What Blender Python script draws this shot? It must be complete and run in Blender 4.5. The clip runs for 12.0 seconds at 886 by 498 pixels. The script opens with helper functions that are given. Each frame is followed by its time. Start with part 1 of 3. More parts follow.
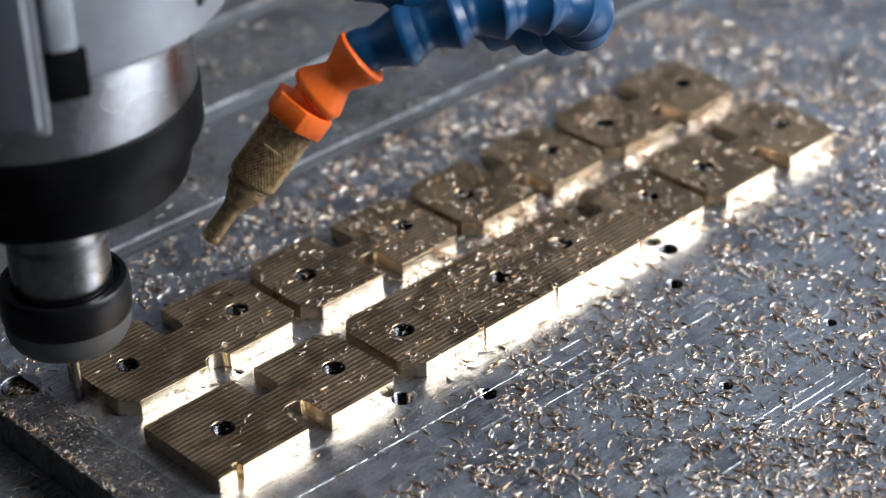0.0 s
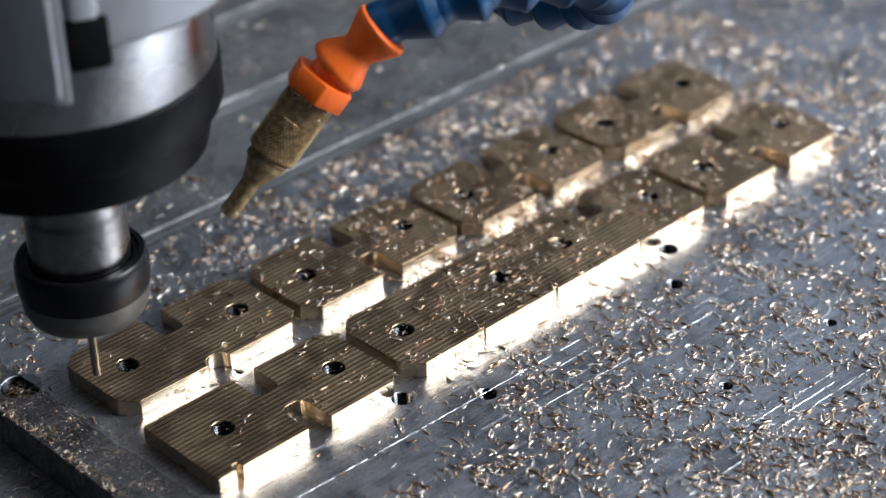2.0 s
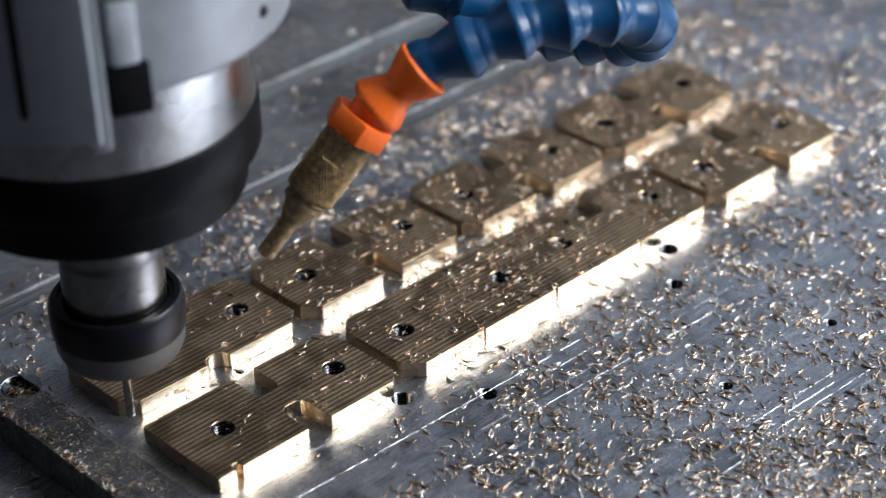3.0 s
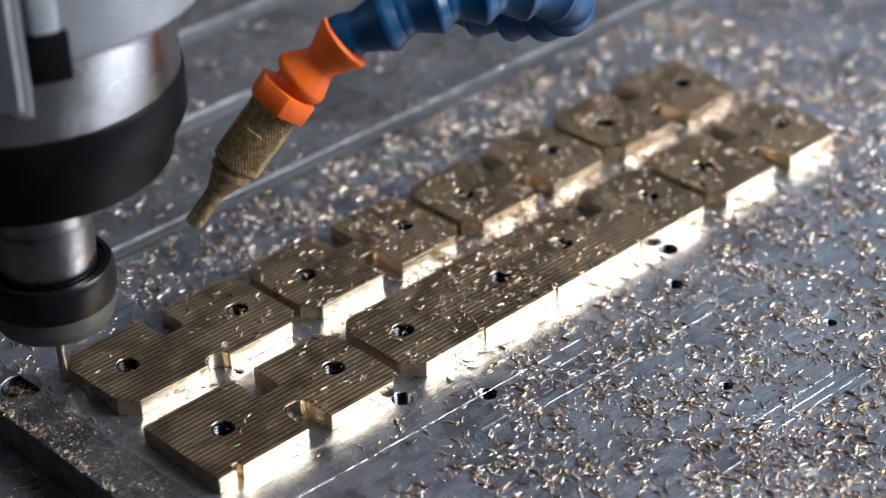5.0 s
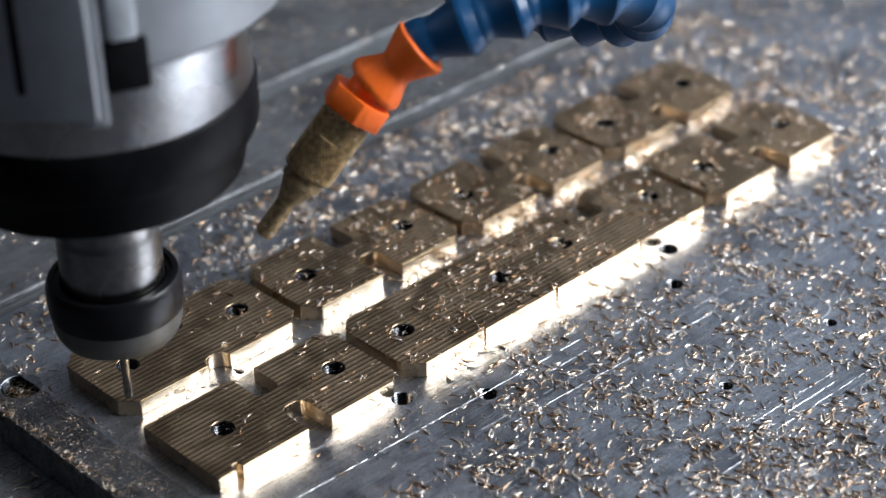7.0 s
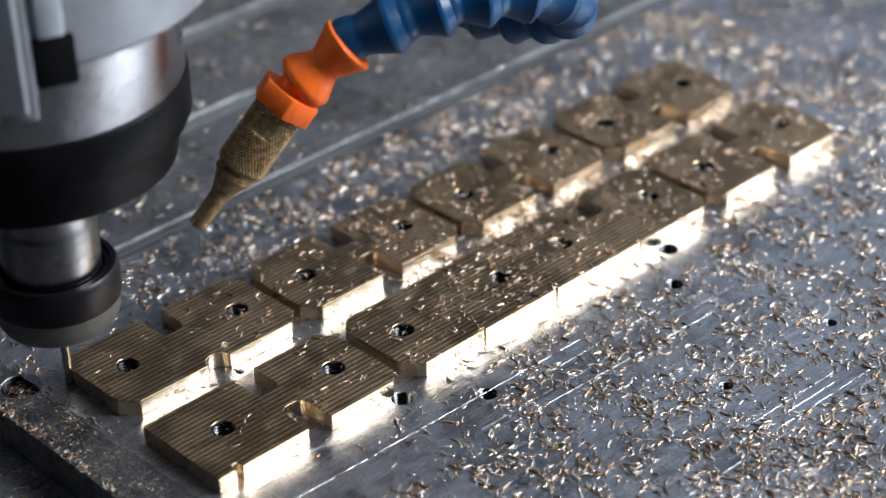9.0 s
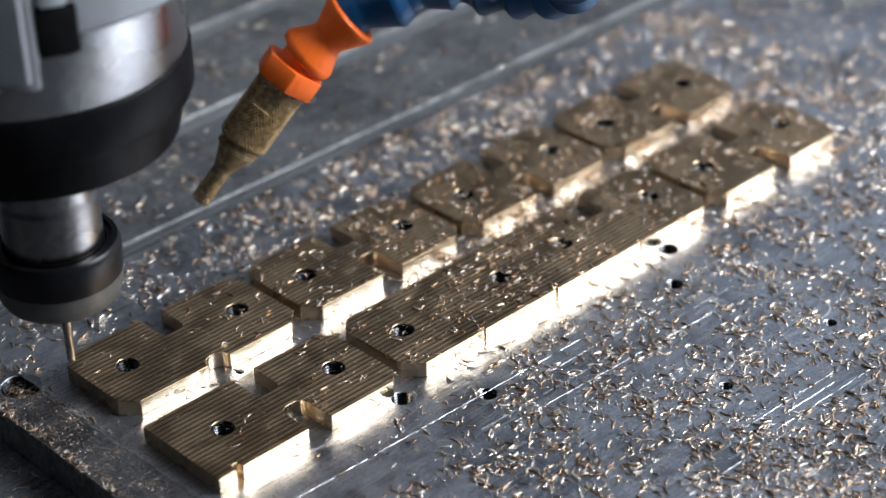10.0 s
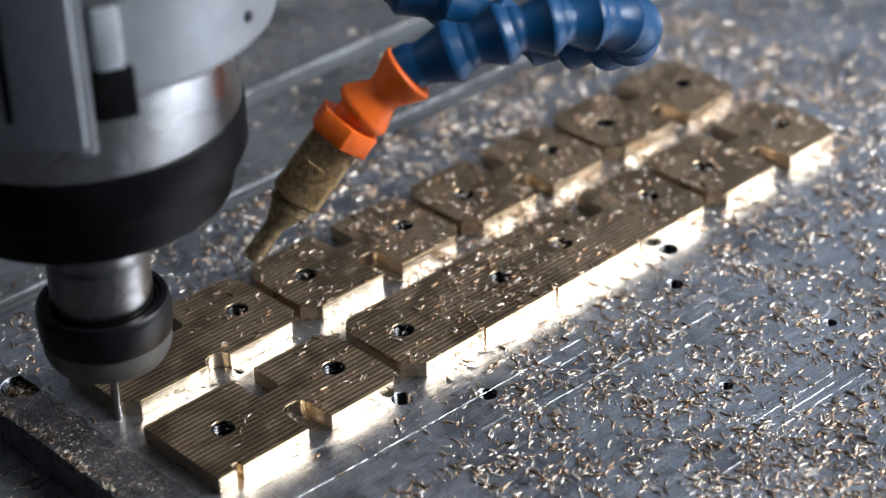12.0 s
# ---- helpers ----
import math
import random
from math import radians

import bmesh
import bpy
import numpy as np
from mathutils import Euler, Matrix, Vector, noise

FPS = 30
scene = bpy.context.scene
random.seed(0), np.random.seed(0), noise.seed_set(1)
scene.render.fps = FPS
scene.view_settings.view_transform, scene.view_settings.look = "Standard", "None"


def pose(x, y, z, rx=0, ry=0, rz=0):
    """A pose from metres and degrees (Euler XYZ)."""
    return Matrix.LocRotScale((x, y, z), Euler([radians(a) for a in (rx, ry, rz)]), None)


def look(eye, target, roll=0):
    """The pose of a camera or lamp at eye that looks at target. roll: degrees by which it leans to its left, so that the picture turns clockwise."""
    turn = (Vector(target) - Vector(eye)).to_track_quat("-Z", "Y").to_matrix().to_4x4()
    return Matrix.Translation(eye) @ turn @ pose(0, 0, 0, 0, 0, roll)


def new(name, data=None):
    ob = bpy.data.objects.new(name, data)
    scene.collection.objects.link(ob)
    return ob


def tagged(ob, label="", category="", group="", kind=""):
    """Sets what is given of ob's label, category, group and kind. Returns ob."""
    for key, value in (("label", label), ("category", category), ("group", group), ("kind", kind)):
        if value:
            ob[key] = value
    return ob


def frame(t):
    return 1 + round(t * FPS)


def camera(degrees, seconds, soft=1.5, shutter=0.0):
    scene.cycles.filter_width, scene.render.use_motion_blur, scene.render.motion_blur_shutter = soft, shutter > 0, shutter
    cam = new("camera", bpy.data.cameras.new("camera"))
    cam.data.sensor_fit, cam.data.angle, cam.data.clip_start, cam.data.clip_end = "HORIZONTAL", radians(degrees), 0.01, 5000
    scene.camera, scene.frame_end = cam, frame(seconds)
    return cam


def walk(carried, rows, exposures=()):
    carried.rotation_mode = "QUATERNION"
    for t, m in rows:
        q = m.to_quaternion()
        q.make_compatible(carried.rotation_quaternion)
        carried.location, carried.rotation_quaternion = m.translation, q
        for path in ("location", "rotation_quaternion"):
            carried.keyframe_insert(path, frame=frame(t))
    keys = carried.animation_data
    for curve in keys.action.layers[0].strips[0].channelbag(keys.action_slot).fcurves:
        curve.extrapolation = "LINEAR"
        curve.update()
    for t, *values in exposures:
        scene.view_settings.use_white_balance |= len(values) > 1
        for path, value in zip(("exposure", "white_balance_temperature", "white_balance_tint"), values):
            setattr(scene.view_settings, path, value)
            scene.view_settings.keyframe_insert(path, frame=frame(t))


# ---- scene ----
cam = camera(23.7, 12.0, soft=1.5, shutter=0.5)
EYE = pose(-0.27938, -0.32658, 0.28713, 58.347, 1.666, -43.555)
walk(cam, [(0.0, EYE), (12.0, EYE)], exposures=[(0.0, 0.0), (12.0, 0.0)])
cam.data.dof.use_dof = True
cam.data.dof.focus_distance = 0.492
cam.data.dof.aperture_fstop = 10.6

MM = 0.001

# ---- light: daylight through one large workshop window, sky beyond it ----
world = bpy.data.worlds.new("sky")
scene.world = world
world.use_nodes = True
wn = world.node_tree.nodes
sky = wn.new("ShaderNodeTexSky")
sky.sky_type = "NISHITA"
sky.sun_disc = False
sky.sun_elevation = radians(35)
sky.sun_rotation = radians(150)
wn["Background"].inputs["Strength"].default_value = 0.12
world.node_tree.links.new(sky.outputs[0], wn["Background"].inputs["Color"])

WIN_X0, WIN_X1, WIN_Z0, WIN_Z1, WALL_Y = 0.42, 1.42, 0.36, 1.2, -0.8


def window_light(power, tint):
    data = bpy.data.lights.new("window_light", "AREA")
    data.shape = "RECTANGLE"
    data.size, data.size_y = WIN_X1 - WIN_X0, WIN_Z1 - WIN_Z0
    data.energy, data.color = power, tint
    ob = new("window_light", data)
    at = Vector(((WIN_X0 + WIN_X1) / 2, WALL_Y - 0.02, (WIN_Z0 + WIN_Z1) / 2))
    ob.matrix_basis = look(at, at + Vector((0, 1, 0)))
    return ob


window_light(55, (0.92, 0.955, 1.0))


# ---- materials ----
def nodes_of(name):
    m = bpy.data.materials.new(name)
    m.use_nodes = True
    nt = m.node_tree
    return m, nt, nt.nodes["Principled BSDF"]


def coords(nt, scale, turn=(0, 0, 0)):
    c = nt.nodes.new("ShaderNodeTexCoord")
    g = nt.nodes.new("ShaderNodeMapping")
    g.inputs["Scale"].default_value = scale
    g.inputs["Rotation"].default_value = turn
    nt.links.new(c.outputs["Object"], g.inputs["Vector"])
    return g.outputs[0]


def noise_of(nt, scale, detail=4, turn=(0, 0, 0), rough=0.55):
    n = nt.nodes.new("ShaderNodeTexNoise")
    n.inputs["Scale"].default_value = 1.0
    n.inputs["Detail"].default_value = detail
    n.inputs["Roughness"].default_value = rough
    nt.links.new(coords(nt, scale, turn), n.inputs["Vector"])
    return n.outputs["Fac"]


def ramp(nt, fac, stops):
    r = nt.nodes.new("ShaderNodeValToRGB")
    e = r.color_ramp.elements
    while len(e) < len(stops):
        e.new(0.5)
    for el, (p, c) in zip(e, stops):
        el.position = p
        el.color = (*c, 1) if len(c) == 3 else c
    nt.links.new(fac, r.inputs[0])
    return r.outputs[0]


def span(nt, fac, a, b, lo=0.4, hi=0.6):
    r = nt.nodes.new("ShaderNodeMapRange")
    r.inputs[1].default_value, r.inputs[2].default_value = lo, hi
    r.inputs[3].default_value, r.inputs[4].default_value = a, b
    nt.links.new(fac, r.inputs[0])
    return r.outputs[0]


def mixed(nt, fac, a, b):
    m = nt.nodes.new("ShaderNodeMix")
    m.data_type = "RGBA"
    nt.links.new(fac, m.inputs[0])
    for sock, v in ((m.inputs[6], a), (m.inputs[7], b)):
        if isinstance(v, tuple):
            sock.default_value = (*v, 1)
        else:
            nt.links.new(v, sock)
    return m.outputs[2]


def bump(nt, bsdf, height, strength, distance, prev=None):
    b = nt.nodes.new("ShaderNodeBump")
    b.inputs["Strength"].default_value = strength
    b.inputs["Distance"].default_value = distance
    nt.links.new(height, b.inputs["Height"])
    if prev is not None:
        nt.links.new(prev, b.inputs["Normal"])
    nt.links.new(b.outputs[0], bsdf.inputs["Normal"])
    return b.outputs[0]


def plain(name, col, rough, metal=0.0, vary=0.12, size=400, bumpy=0.0, dist=0.0001, shine=0.5):
    """A material with fine and coarse variation of its colour and gloss."""
    m, nt, b = nodes_of(name)
    n1 = noise_of(nt, (size,) * 3)
    n2 = noise_of(nt, (size / 12,) * 3, 2)
    dark = tuple(c * (1 - vary) for c in col)
    light = tuple(min(1, c * (1 + vary)) for c in col)
    c1 = ramp(nt, n1, [(0.4, dark), (0.6, light)])
    nt.links.new(mixed(nt, span(nt, n2, 0.0, 0.35), c1, tuple(c * 0.8 for c in col)), b.inputs["Base Color"])
    nt.links.new(span(nt, n2, rough * 0.85, rough * 1.15), b.inputs["Roughness"])
    b.inputs["Metallic"].default_value = metal
    b.inputs["Specular IOR Level"].default_value = shine
    if bumpy:
        bump(nt, b, n1, bumpy, dist)
    return m


def aluminium(name, light, dark, r0, r1, scratch=0.25):
    """Worn bare aluminium: stains, grime in patches, scratches along and across the feed."""
    m, nt, b = nodes_of(name)
    stain = noise_of(nt, (34, 34, 34), 7, rough=0.65)
    cloud = noise_of(nt, (150, 210, 150), 6, rough=0.65)
    along = noise_of(nt, (40, 1500, 400), 5, rough=0.7)
    fine_along = noise_of(nt, (120, 4200, 900), 3)
    swirl = noise_of(nt, (25, 1100, 300), 4, (0, 0, 0.5), 0.7)
    speck = noise_of(nt, (1500, 1500, 1500), 3, rough=0.7)
    c = ramp(nt, stain, [(0.40, dark), (0.5, light), (0.60, tuple(min(1, v * 1.2) for v in light))])
    c = mixed(nt, span(nt, cloud, 0.0, 0.6, 0.48, 0.60), c, dark)
    c = mixed(nt, span(nt, along, 0.0, 0.6, 0.53, 0.62), c, tuple(v * 0.55 for v in dark))
    c = mixed(nt, span(nt, fine_along, 0.0, 0.6, 0.57, 0.66), c, tuple(min(1, v * 1.5) for v in light))
    c = mixed(nt, span(nt, swirl, 0.0, 0.5, 0.55, 0.63), c, tuple(min(1, v * 1.35) for v in light))
    c = mixed(nt, span(nt, speck, 0.0, 0.8, 0.56, 0.64), c, tuple(v * 0.4 for v in dark))
    nt.links.new(c, b.inputs["Base Color"])
    b.inputs["Metallic"].default_value = 1.0
    nt.links.new(span(nt, cloud, r0, r1), b.inputs["Roughness"])
    n = bump(nt, b, along, scratch, 0.00014)
    n = bump(nt, b, swirl, scratch * 0.7, 0.00014, n)
    n = bump(nt, b, fine_along, scratch * 0.6, 0.00006, n)
    bump(nt, b, speck, 0.25, 0.00008, n)
    return m


def brass_milled(name):
    """Cast brass with a face-milled skin: fine ridges along the sheet, tarnish, bright grain."""
    m, nt, b = nodes_of(name)
    w = nt.nodes.new("ShaderNodeTexWave")
    w.wave_type, w.bands_direction = "BANDS", "Y"
    w.inputs["Scale"].default_value = 1.0
    w.inputs["Distortion"].default_value = 1.8
    w.inputs["Detail"].default_value = 2
    w.inputs["Detail Scale"].default_value = 0.6
    nt.links.new(coords(nt, (12, 215, 60)), w.inputs["Vector"])
    grain = noise_of(nt, (160, 2200, 700), 4)
    cloud = noise_of(nt, (90, 120, 90), 5)
    c = ramp(nt, cloud, [(0.42, (0.52, 0.375, 0.235)), (0.58, (0.68, 0.505, 0.33))])
    c = mixed(nt, span(nt, w.outputs["Fac"], 0.0, 0.8, 0.55, 0.95), c, (0.12, 0.085, 0.038))
    nt.links.new(c, b.inputs["Base Color"])
    b.inputs["Metallic"].default_value = 1.0
    nt.links.new(span(nt, cloud, 0.33, 0.46), b.inputs["Roughness"])
    n = bump(nt, b, w.outputs["Fac"], 0.6, 0.00012)
    bump(nt, b, grain, 0.25, 0.00006, n)
    return m


def brass_chip(name):
    m, nt, b = nodes_of(name)
    g = nt.nodes.new("ShaderNodeNewGeometry")
    c = ramp(nt, g.outputs["Random Per Island"],
             [(0.0, (0.22, 0.13, 0.07)), (0.34, (0.58, 0.41, 0.28)), (0.58, (0.86, 0.72, 0.58)), (1.0, (0.97, 0.91, 0.84))])
    nt.links.new(c, b.inputs["Base Color"])
    b.inputs["Metallic"].default_value = 0.92
    wh = nt.nodes.new("ShaderNodeTexWhiteNoise")
    wh.noise_dimensions = "1D"
    nt.links.new(g.outputs["Random Per Island"], wh.inputs["W"])
    nt.links.new(span(nt, wh.outputs["Value"], 0.2, 0.46, 0.0, 1.0), b.inputs["Roughness"])
    return m


def moulded(name, col, rough=0.42):
    m, nt, b = nodes_of(name)
    n1 = noise_of(nt, (260, 260, 260), 5)
    n2 = noise_of(nt, (1900, 1900, 1900), 3)
    dirt = span(nt, n1, 0.0, 0.45, 0.53, 0.64)
    nt.links.new(mixed(nt, dirt, col, tuple(c * 0.62 for c in col)), b.inputs["Base Color"])
    nt.links.new(span(nt, n1, rough * 0.85, rough * 1.25), b.inputs["Roughness"])
    bump(nt, b, n2, 0.08, 0.0001)
    b.inputs["Specular IOR Level"].default_value = 0.35
    return m


ALU = aluminium("bare_aluminium", (0.68, 0.72, 0.79), (0.38, 0.405, 0.45), 0.29, 0.48, 0.7)
ALU_BED = aluminium("worn_aluminium", (0.31, 0.32, 0.335), (0.175, 0.18, 0.19), 0.54, 0.68, 0.4)
ALU_BRIGHT = aluminium("fresh_cut_aluminium", (0.72, 0.73, 0.75), (0.46, 0.47, 0.49), 0.36, 0.56, 0.5)
ALU_CLEAN = aluminium("freshly_milled_aluminium", (0.56, 0.58, 0.62), (0.38, 0.395, 0.42), 0.33, 0.47, 0.5)
# grimy margin metal, also the shade of the plate's end face
ALU_DULL = aluminium("grimy_and_shaded_aluminium", (0.27, 0.28, 0.30), (0.12, 0.124, 0.135), 0.42, 0.6, 0.6)
BRASS = brass_milled("milled_brass")
BRASS_CUT = plain("fresh_cut_brass", (0.69, 0.55, 0.39), 0.26, 1.0, 0.08, 900, 0.12, 0.00004)
CHIP = brass_chip("brass_chip")
OLD_BRASS = plain("dirty_brass", (0.42, 0.30, 0.155), 0.48, 0.45, 0.35, 700, 0.3, 0.0001)
ORANGE = moulded("orange_plastic", (1.0, 0.165, 0.015), 0.42)
BLUE = moulded("blue_plastic", (0.002, 0.052, 0.145), 0.38)
BLACK_STEEL = plain("blackened_steel", (0.006, 0.006, 0.008), 0.34, 0.0, 0.25, 300, shine=0.25)
BLACK_CAP = plain("black_anodised_cap", (0.004, 0.004, 0.005), 0.5, 0.0, 0.25, 200, shine=0.08)
STEEL = plain("ground_steel", (0.33, 0.33, 0.335), 0.27, 1.0, 0.08, 500)
GREY_BAND = plain("grey_steel_band", (0.12, 0.12, 0.115), 0.5, 0.4, 0.2, 500)
HOLDER = plain("polished_tool_steel", (0.24, 0.235, 0.235), 0.3, 1.0, 0.1, 500)
CARBIDE = plain("carbide", (0.34, 0.32, 0.30), 0.3, 1.0, 0.1, 900)
PALE_KEY = plain("pale_steel_key", (0.52, 0.56, 0.60), 0.4, 0.3, 0.1, 300)
HOUSING = plain("silver_grey_housing", (0.255, 0.268, 0.292), 0.45, 0.12, 0.08, 120, 0.1, 0.0002)
# black that stands for the shade in recesses, gaps and the pin hole
SLOT_SHADE = plain("recess_shade", (0.006, 0.006, 0.007), 0.7, 0.0, 0.2, 300, shine=0.08)
# near-black so that the colour carries the shade inside the holes
THREAD = plain("shaded_thread_metal", (0.07, 0.07, 0.073), 0.2, 1.0, 0.3, 900)
# wall tones are made up: dark or pale as the reflections need
WALL = plain("added_wall", (0.42, 0.475, 0.56), 0.85, 0.0, 0.06, 6, 0.1, 0.002)
WALL_PALE = plain("added_pale_wall", (0.53, 0.60, 0.71), 0.85, 0.0, 0.06, 6, 0.1, 0.002)
WALL_DARK = plain("added_dark_wall", (0.035, 0.036, 0.042), 0.8, 0.0, 0.08, 6, 0.1, 0.002)
CEIL = plain("grey_ceiling", (0.22, 0.23, 0.25), 0.9, 0.0, 0.05, 5)
FLOOR = plain("concrete_floor", (0.18, 0.18, 0.18), 0.8, 0.0, 0.15, 9, 0.2, 0.002)
# paint of the machine base, also the dark of slot floors and a gap
CAST_AND_SHADE = plain("cast_iron_and_slot_shade", (0.12, 0.13, 0.14), 0.5, 0.0, 0.12, 30, 0.1, 0.001)


# ---- building blocks ----
def part(name, data, material, parent=None, label="", smooth=False):
    """Link a bmesh (or mesh) as one mesh object, under a thing or part when given."""
    if isinstance(data, bmesh.types.BMesh):
        me = bpy.data.meshes.new(name)
        data.to_mesh(me)
        data.free()
    else:
        me = data
    if smooth:
        me.polygons.foreach_set("use_smooth", [True] * len(me.polygons))
    me.materials.clear()
    me.materials.append(material)
    ob = new(name, me)
    if parent:
        ob.parent = parent
    if label:
        ob["label"] = label
    return ob


def sharp(me, degrees=35):
    """Smooth shading with sharp edges above an angle."""
    bm = bmesh.new()
    bm.from_mesh(me)
    for f in bm.faces:
        f.smooth = True
    for e in bm.edges:
        e.smooth = len(e.link_faces) == 2 and e.calc_face_angle(0) < radians(degrees)
    bm.to_mesh(me)
    bm.free()
    return me


def mesh_of(name, bm, degrees=35):
    me = bpy.data.meshes.new(name)
    bm.to_mesh(me)
    bm.free()
    return sharp(me, degrees)


def box(bm, x0, y0, z0, x1, y1, z1):
    m = Matrix.Translation(((x0 + x1) / 2, (y0 + y1) / 2, (z0 + z1) / 2)) @ Matrix.Diagonal((x1 - x0, y1 - y0, z1 - z0, 1))
    bmesh.ops.create_cube(bm, size=1, matrix=m)
    return bm


def boxed(x0, y0, z0, x1, y1, z1, bevel=0.0, segments=2):
    bm = box(bmesh.new(), x0, y0, z0, x1, y1, z1)
    if bevel:
        bmesh.ops.bevel(bm, geom=bm.edges[:], offset=bevel, segments=segments, affect="EDGES", profile=0.5)
    return bm


def lathe(profile, steps=64, shape=None, close=True):
    """A body of revolution round z; profile: (radius, height) in mm, from below upwards."""
    bm = bmesh.new()
    rings = []
    for r, z in profile:
        ring = []
        for i in range(steps):
            a = 2 * math.pi * i / steps
            k = shape(a, z) if shape else 1.0
            ring.append(bm.verts.new((r * k * math.cos(a) * MM, r * k * math.sin(a) * MM, z * MM)))
        rings.append(ring)
    for a, b in zip(rings, rings[1:]):
        for i in range(steps):
            j = (i + 1) % steps
            bm.faces.new((a[i], a[j], b[j], b[i]))
    if close:
        bm.faces.new(rings[0][::-1])
        bm.faces.new(rings[-1])
    bmesh.ops.recalc_face_normals(bm, faces=bm.faces[:])
    return bm


def circle(x, y, r, n=28):
    return [(x + r * math.cos(2 * math.pi * i / n), y + r * math.sin(2 * math.pi * i / n)) for i in range(n)]


def rounded(pts, radii, n=5):
    """Round the corners of a polygon; radii: one per corner, 0 keeps it sharp."""
    out = []
    for i, (p, r) in enumerate(zip(pts, radii)):
        p, a, b = Vector(p), Vector(pts[i - 1]), Vector(pts[(i + 1) % len(pts)])
        if r <= 0:
            out.append((p.x, p.y))
            continue
        u, v = (a - p).normalized(), (b - p).normalized()
        half = math.acos(max(-1, min(1, u.dot(v)))) / 2
        d = min(r / math.tan(half), 0.49 * (a - p).length, 0.49 * (b - p).length)
        s, e = p + u * d, p + v * d
        for k in range(n + 1):
            t = k / n
            q = s * (1 - t) ** 2 + p * 2 * t * (1 - t) + e * t ** 2
            out.append((q.x, q.y))
    return out


def slab(name, outlines, z0, z1, bevel=0.0):
    """A flat slab in mm from closed outlines (the first is the rim, the rest are holes)."""
    cu = bpy.data.curves.new(name, "CURVE")
    cu.dimensions, cu.fill_mode = "2D", "BOTH"
    cu.extrude = (z1 - z0) / 2 - bevel
    cu.bevel_depth, cu.bevel_resolution, cu.offset = bevel, 0, -bevel
    for pts in outlines:
        s = cu.splines.new("POLY")
        s.points.add(len(pts) - 1)
        for sp, (x, y) in zip(s.points, pts):
            sp.co = (x, y, 0, 1)
        s.use_cyclic_u = True
    tmp = bpy.data.objects.new(name, cu)
    me = bpy.data.meshes.new_from_object(tmp)
    bpy.data.objects.remove(tmp)
    bpy.data.curves.remove(cu)
    me.transform(Matrix.Diagonal((MM, MM, MM, 1)) @ Matrix.Translation((0, 0, (z0 + z1) / 2)))
    bm = bmesh.new()
    bm.from_mesh(me)
    bmesh.ops.remove_doubles(bm, verts=bm.verts[:], dist=0.000002)
    bm.to_mesh(me)
    bm.free()
    return sharp(me, 30)


def thread_sleeve(r, z0, z1, pitch=0.8, depth=0.45, steps=24):
    """The threaded wall and floor of a tapped hole."""
    prof, z = [(0.05, z0), (r - depth, z0 + 0.01)], z0 + 0.02
    while z < z1 - pitch:
        prof += [(r, z + pitch * 0.5), (r - depth, z + pitch)]
        z += pitch
    prof.append((r, z1))
    return lathe(prof, steps, close=False)


# ---- the room: unseen walls, toned to shape what the metal reflects ----
def build_room():
    x0, x1, y0, y1, z0, z1, t = -1.4, 1.65, WALL_Y, 1.4, -0.9, 1.5, 0.2
    flat = [("floor", (x0 - t, y0 - t, z0 - t, x1 + t, y1 + t, z0), FLOOR, "grey concrete workshop floor"),
            ("ceiling", (x0 - t, y0 - t, z1, x1 + t, y1 + t, z1 + t), CEIL, "plain grey workshop ceiling"),
            ("wall_north", (x0, y1, z0, x1, y1 + t, z1), WALL_DARK, "added dark wall, out of view, that keeps reflections dark"),
            ("wall_west", (x0 - t, y0, z0, x0, y1, z1), WALL_DARK, "added dark wall, out of view, that keeps reflections dark"),
            ("wall_east", (x1, y0, z0, x1 + t, y1, z1), WALL, "added blue-grey wall, out of view, that the metal reflects")]
    for name, b, m, lab in flat:
        tagged(part(name, boxed(*b), m), lab, name.split("_")[0], kind="structure")
    bm = bmesh.new()
    box(bm, x0, y0 - t, z0, WIN_X0, y0, z1)
    box(bm, WIN_X1, y0 - t, z0, x1, y0, z1)
    box(bm, WIN_X0, y0 - t, z0, WIN_X1, y0, WIN_Z0)
    box(bm, WIN_X0, y0 - t, WIN_Z1, WIN_X1, y0, z1)
    tagged(part("wall_south", bm, WALL_PALE), "added pale wall, out of view, with a wide window opening", "wall", kind="structure")
    tagged(part("machine_base", boxed(-0.45, -0.30, z0, 0.75, 0.55, -0.0322, 0.004), CAST_AND_SHADE),
           "dark painted cast machine base under the bed", "machine base", kind="structure")


build_room()

# ---- machine bed and fixture plate ----
BED_X0, BED_X1 = -420, 720
PLATE_X0, PLATE_X1, PLATE_Y0 = -85.6, 700, -240
SLOTS = [(73.4, 79.2), (116.1, 123.4), (162.2, 169.8), (210.6, 218.6), (258.6, 266.4), (306.5, 314.3)]
TAPPED = [(-16.6, -24.3, 2.55), (-1.5, -37.2, 2.35), (75.8, -25.1, 2.6), (64.4, -37.4, 2.1), (39.5, -74.9, 1.5), (77.4, -76.0, 1.5),
          (-76.3, 44.2, 4.9)]
SMALL = (-36.2, 11.5, 1.0)


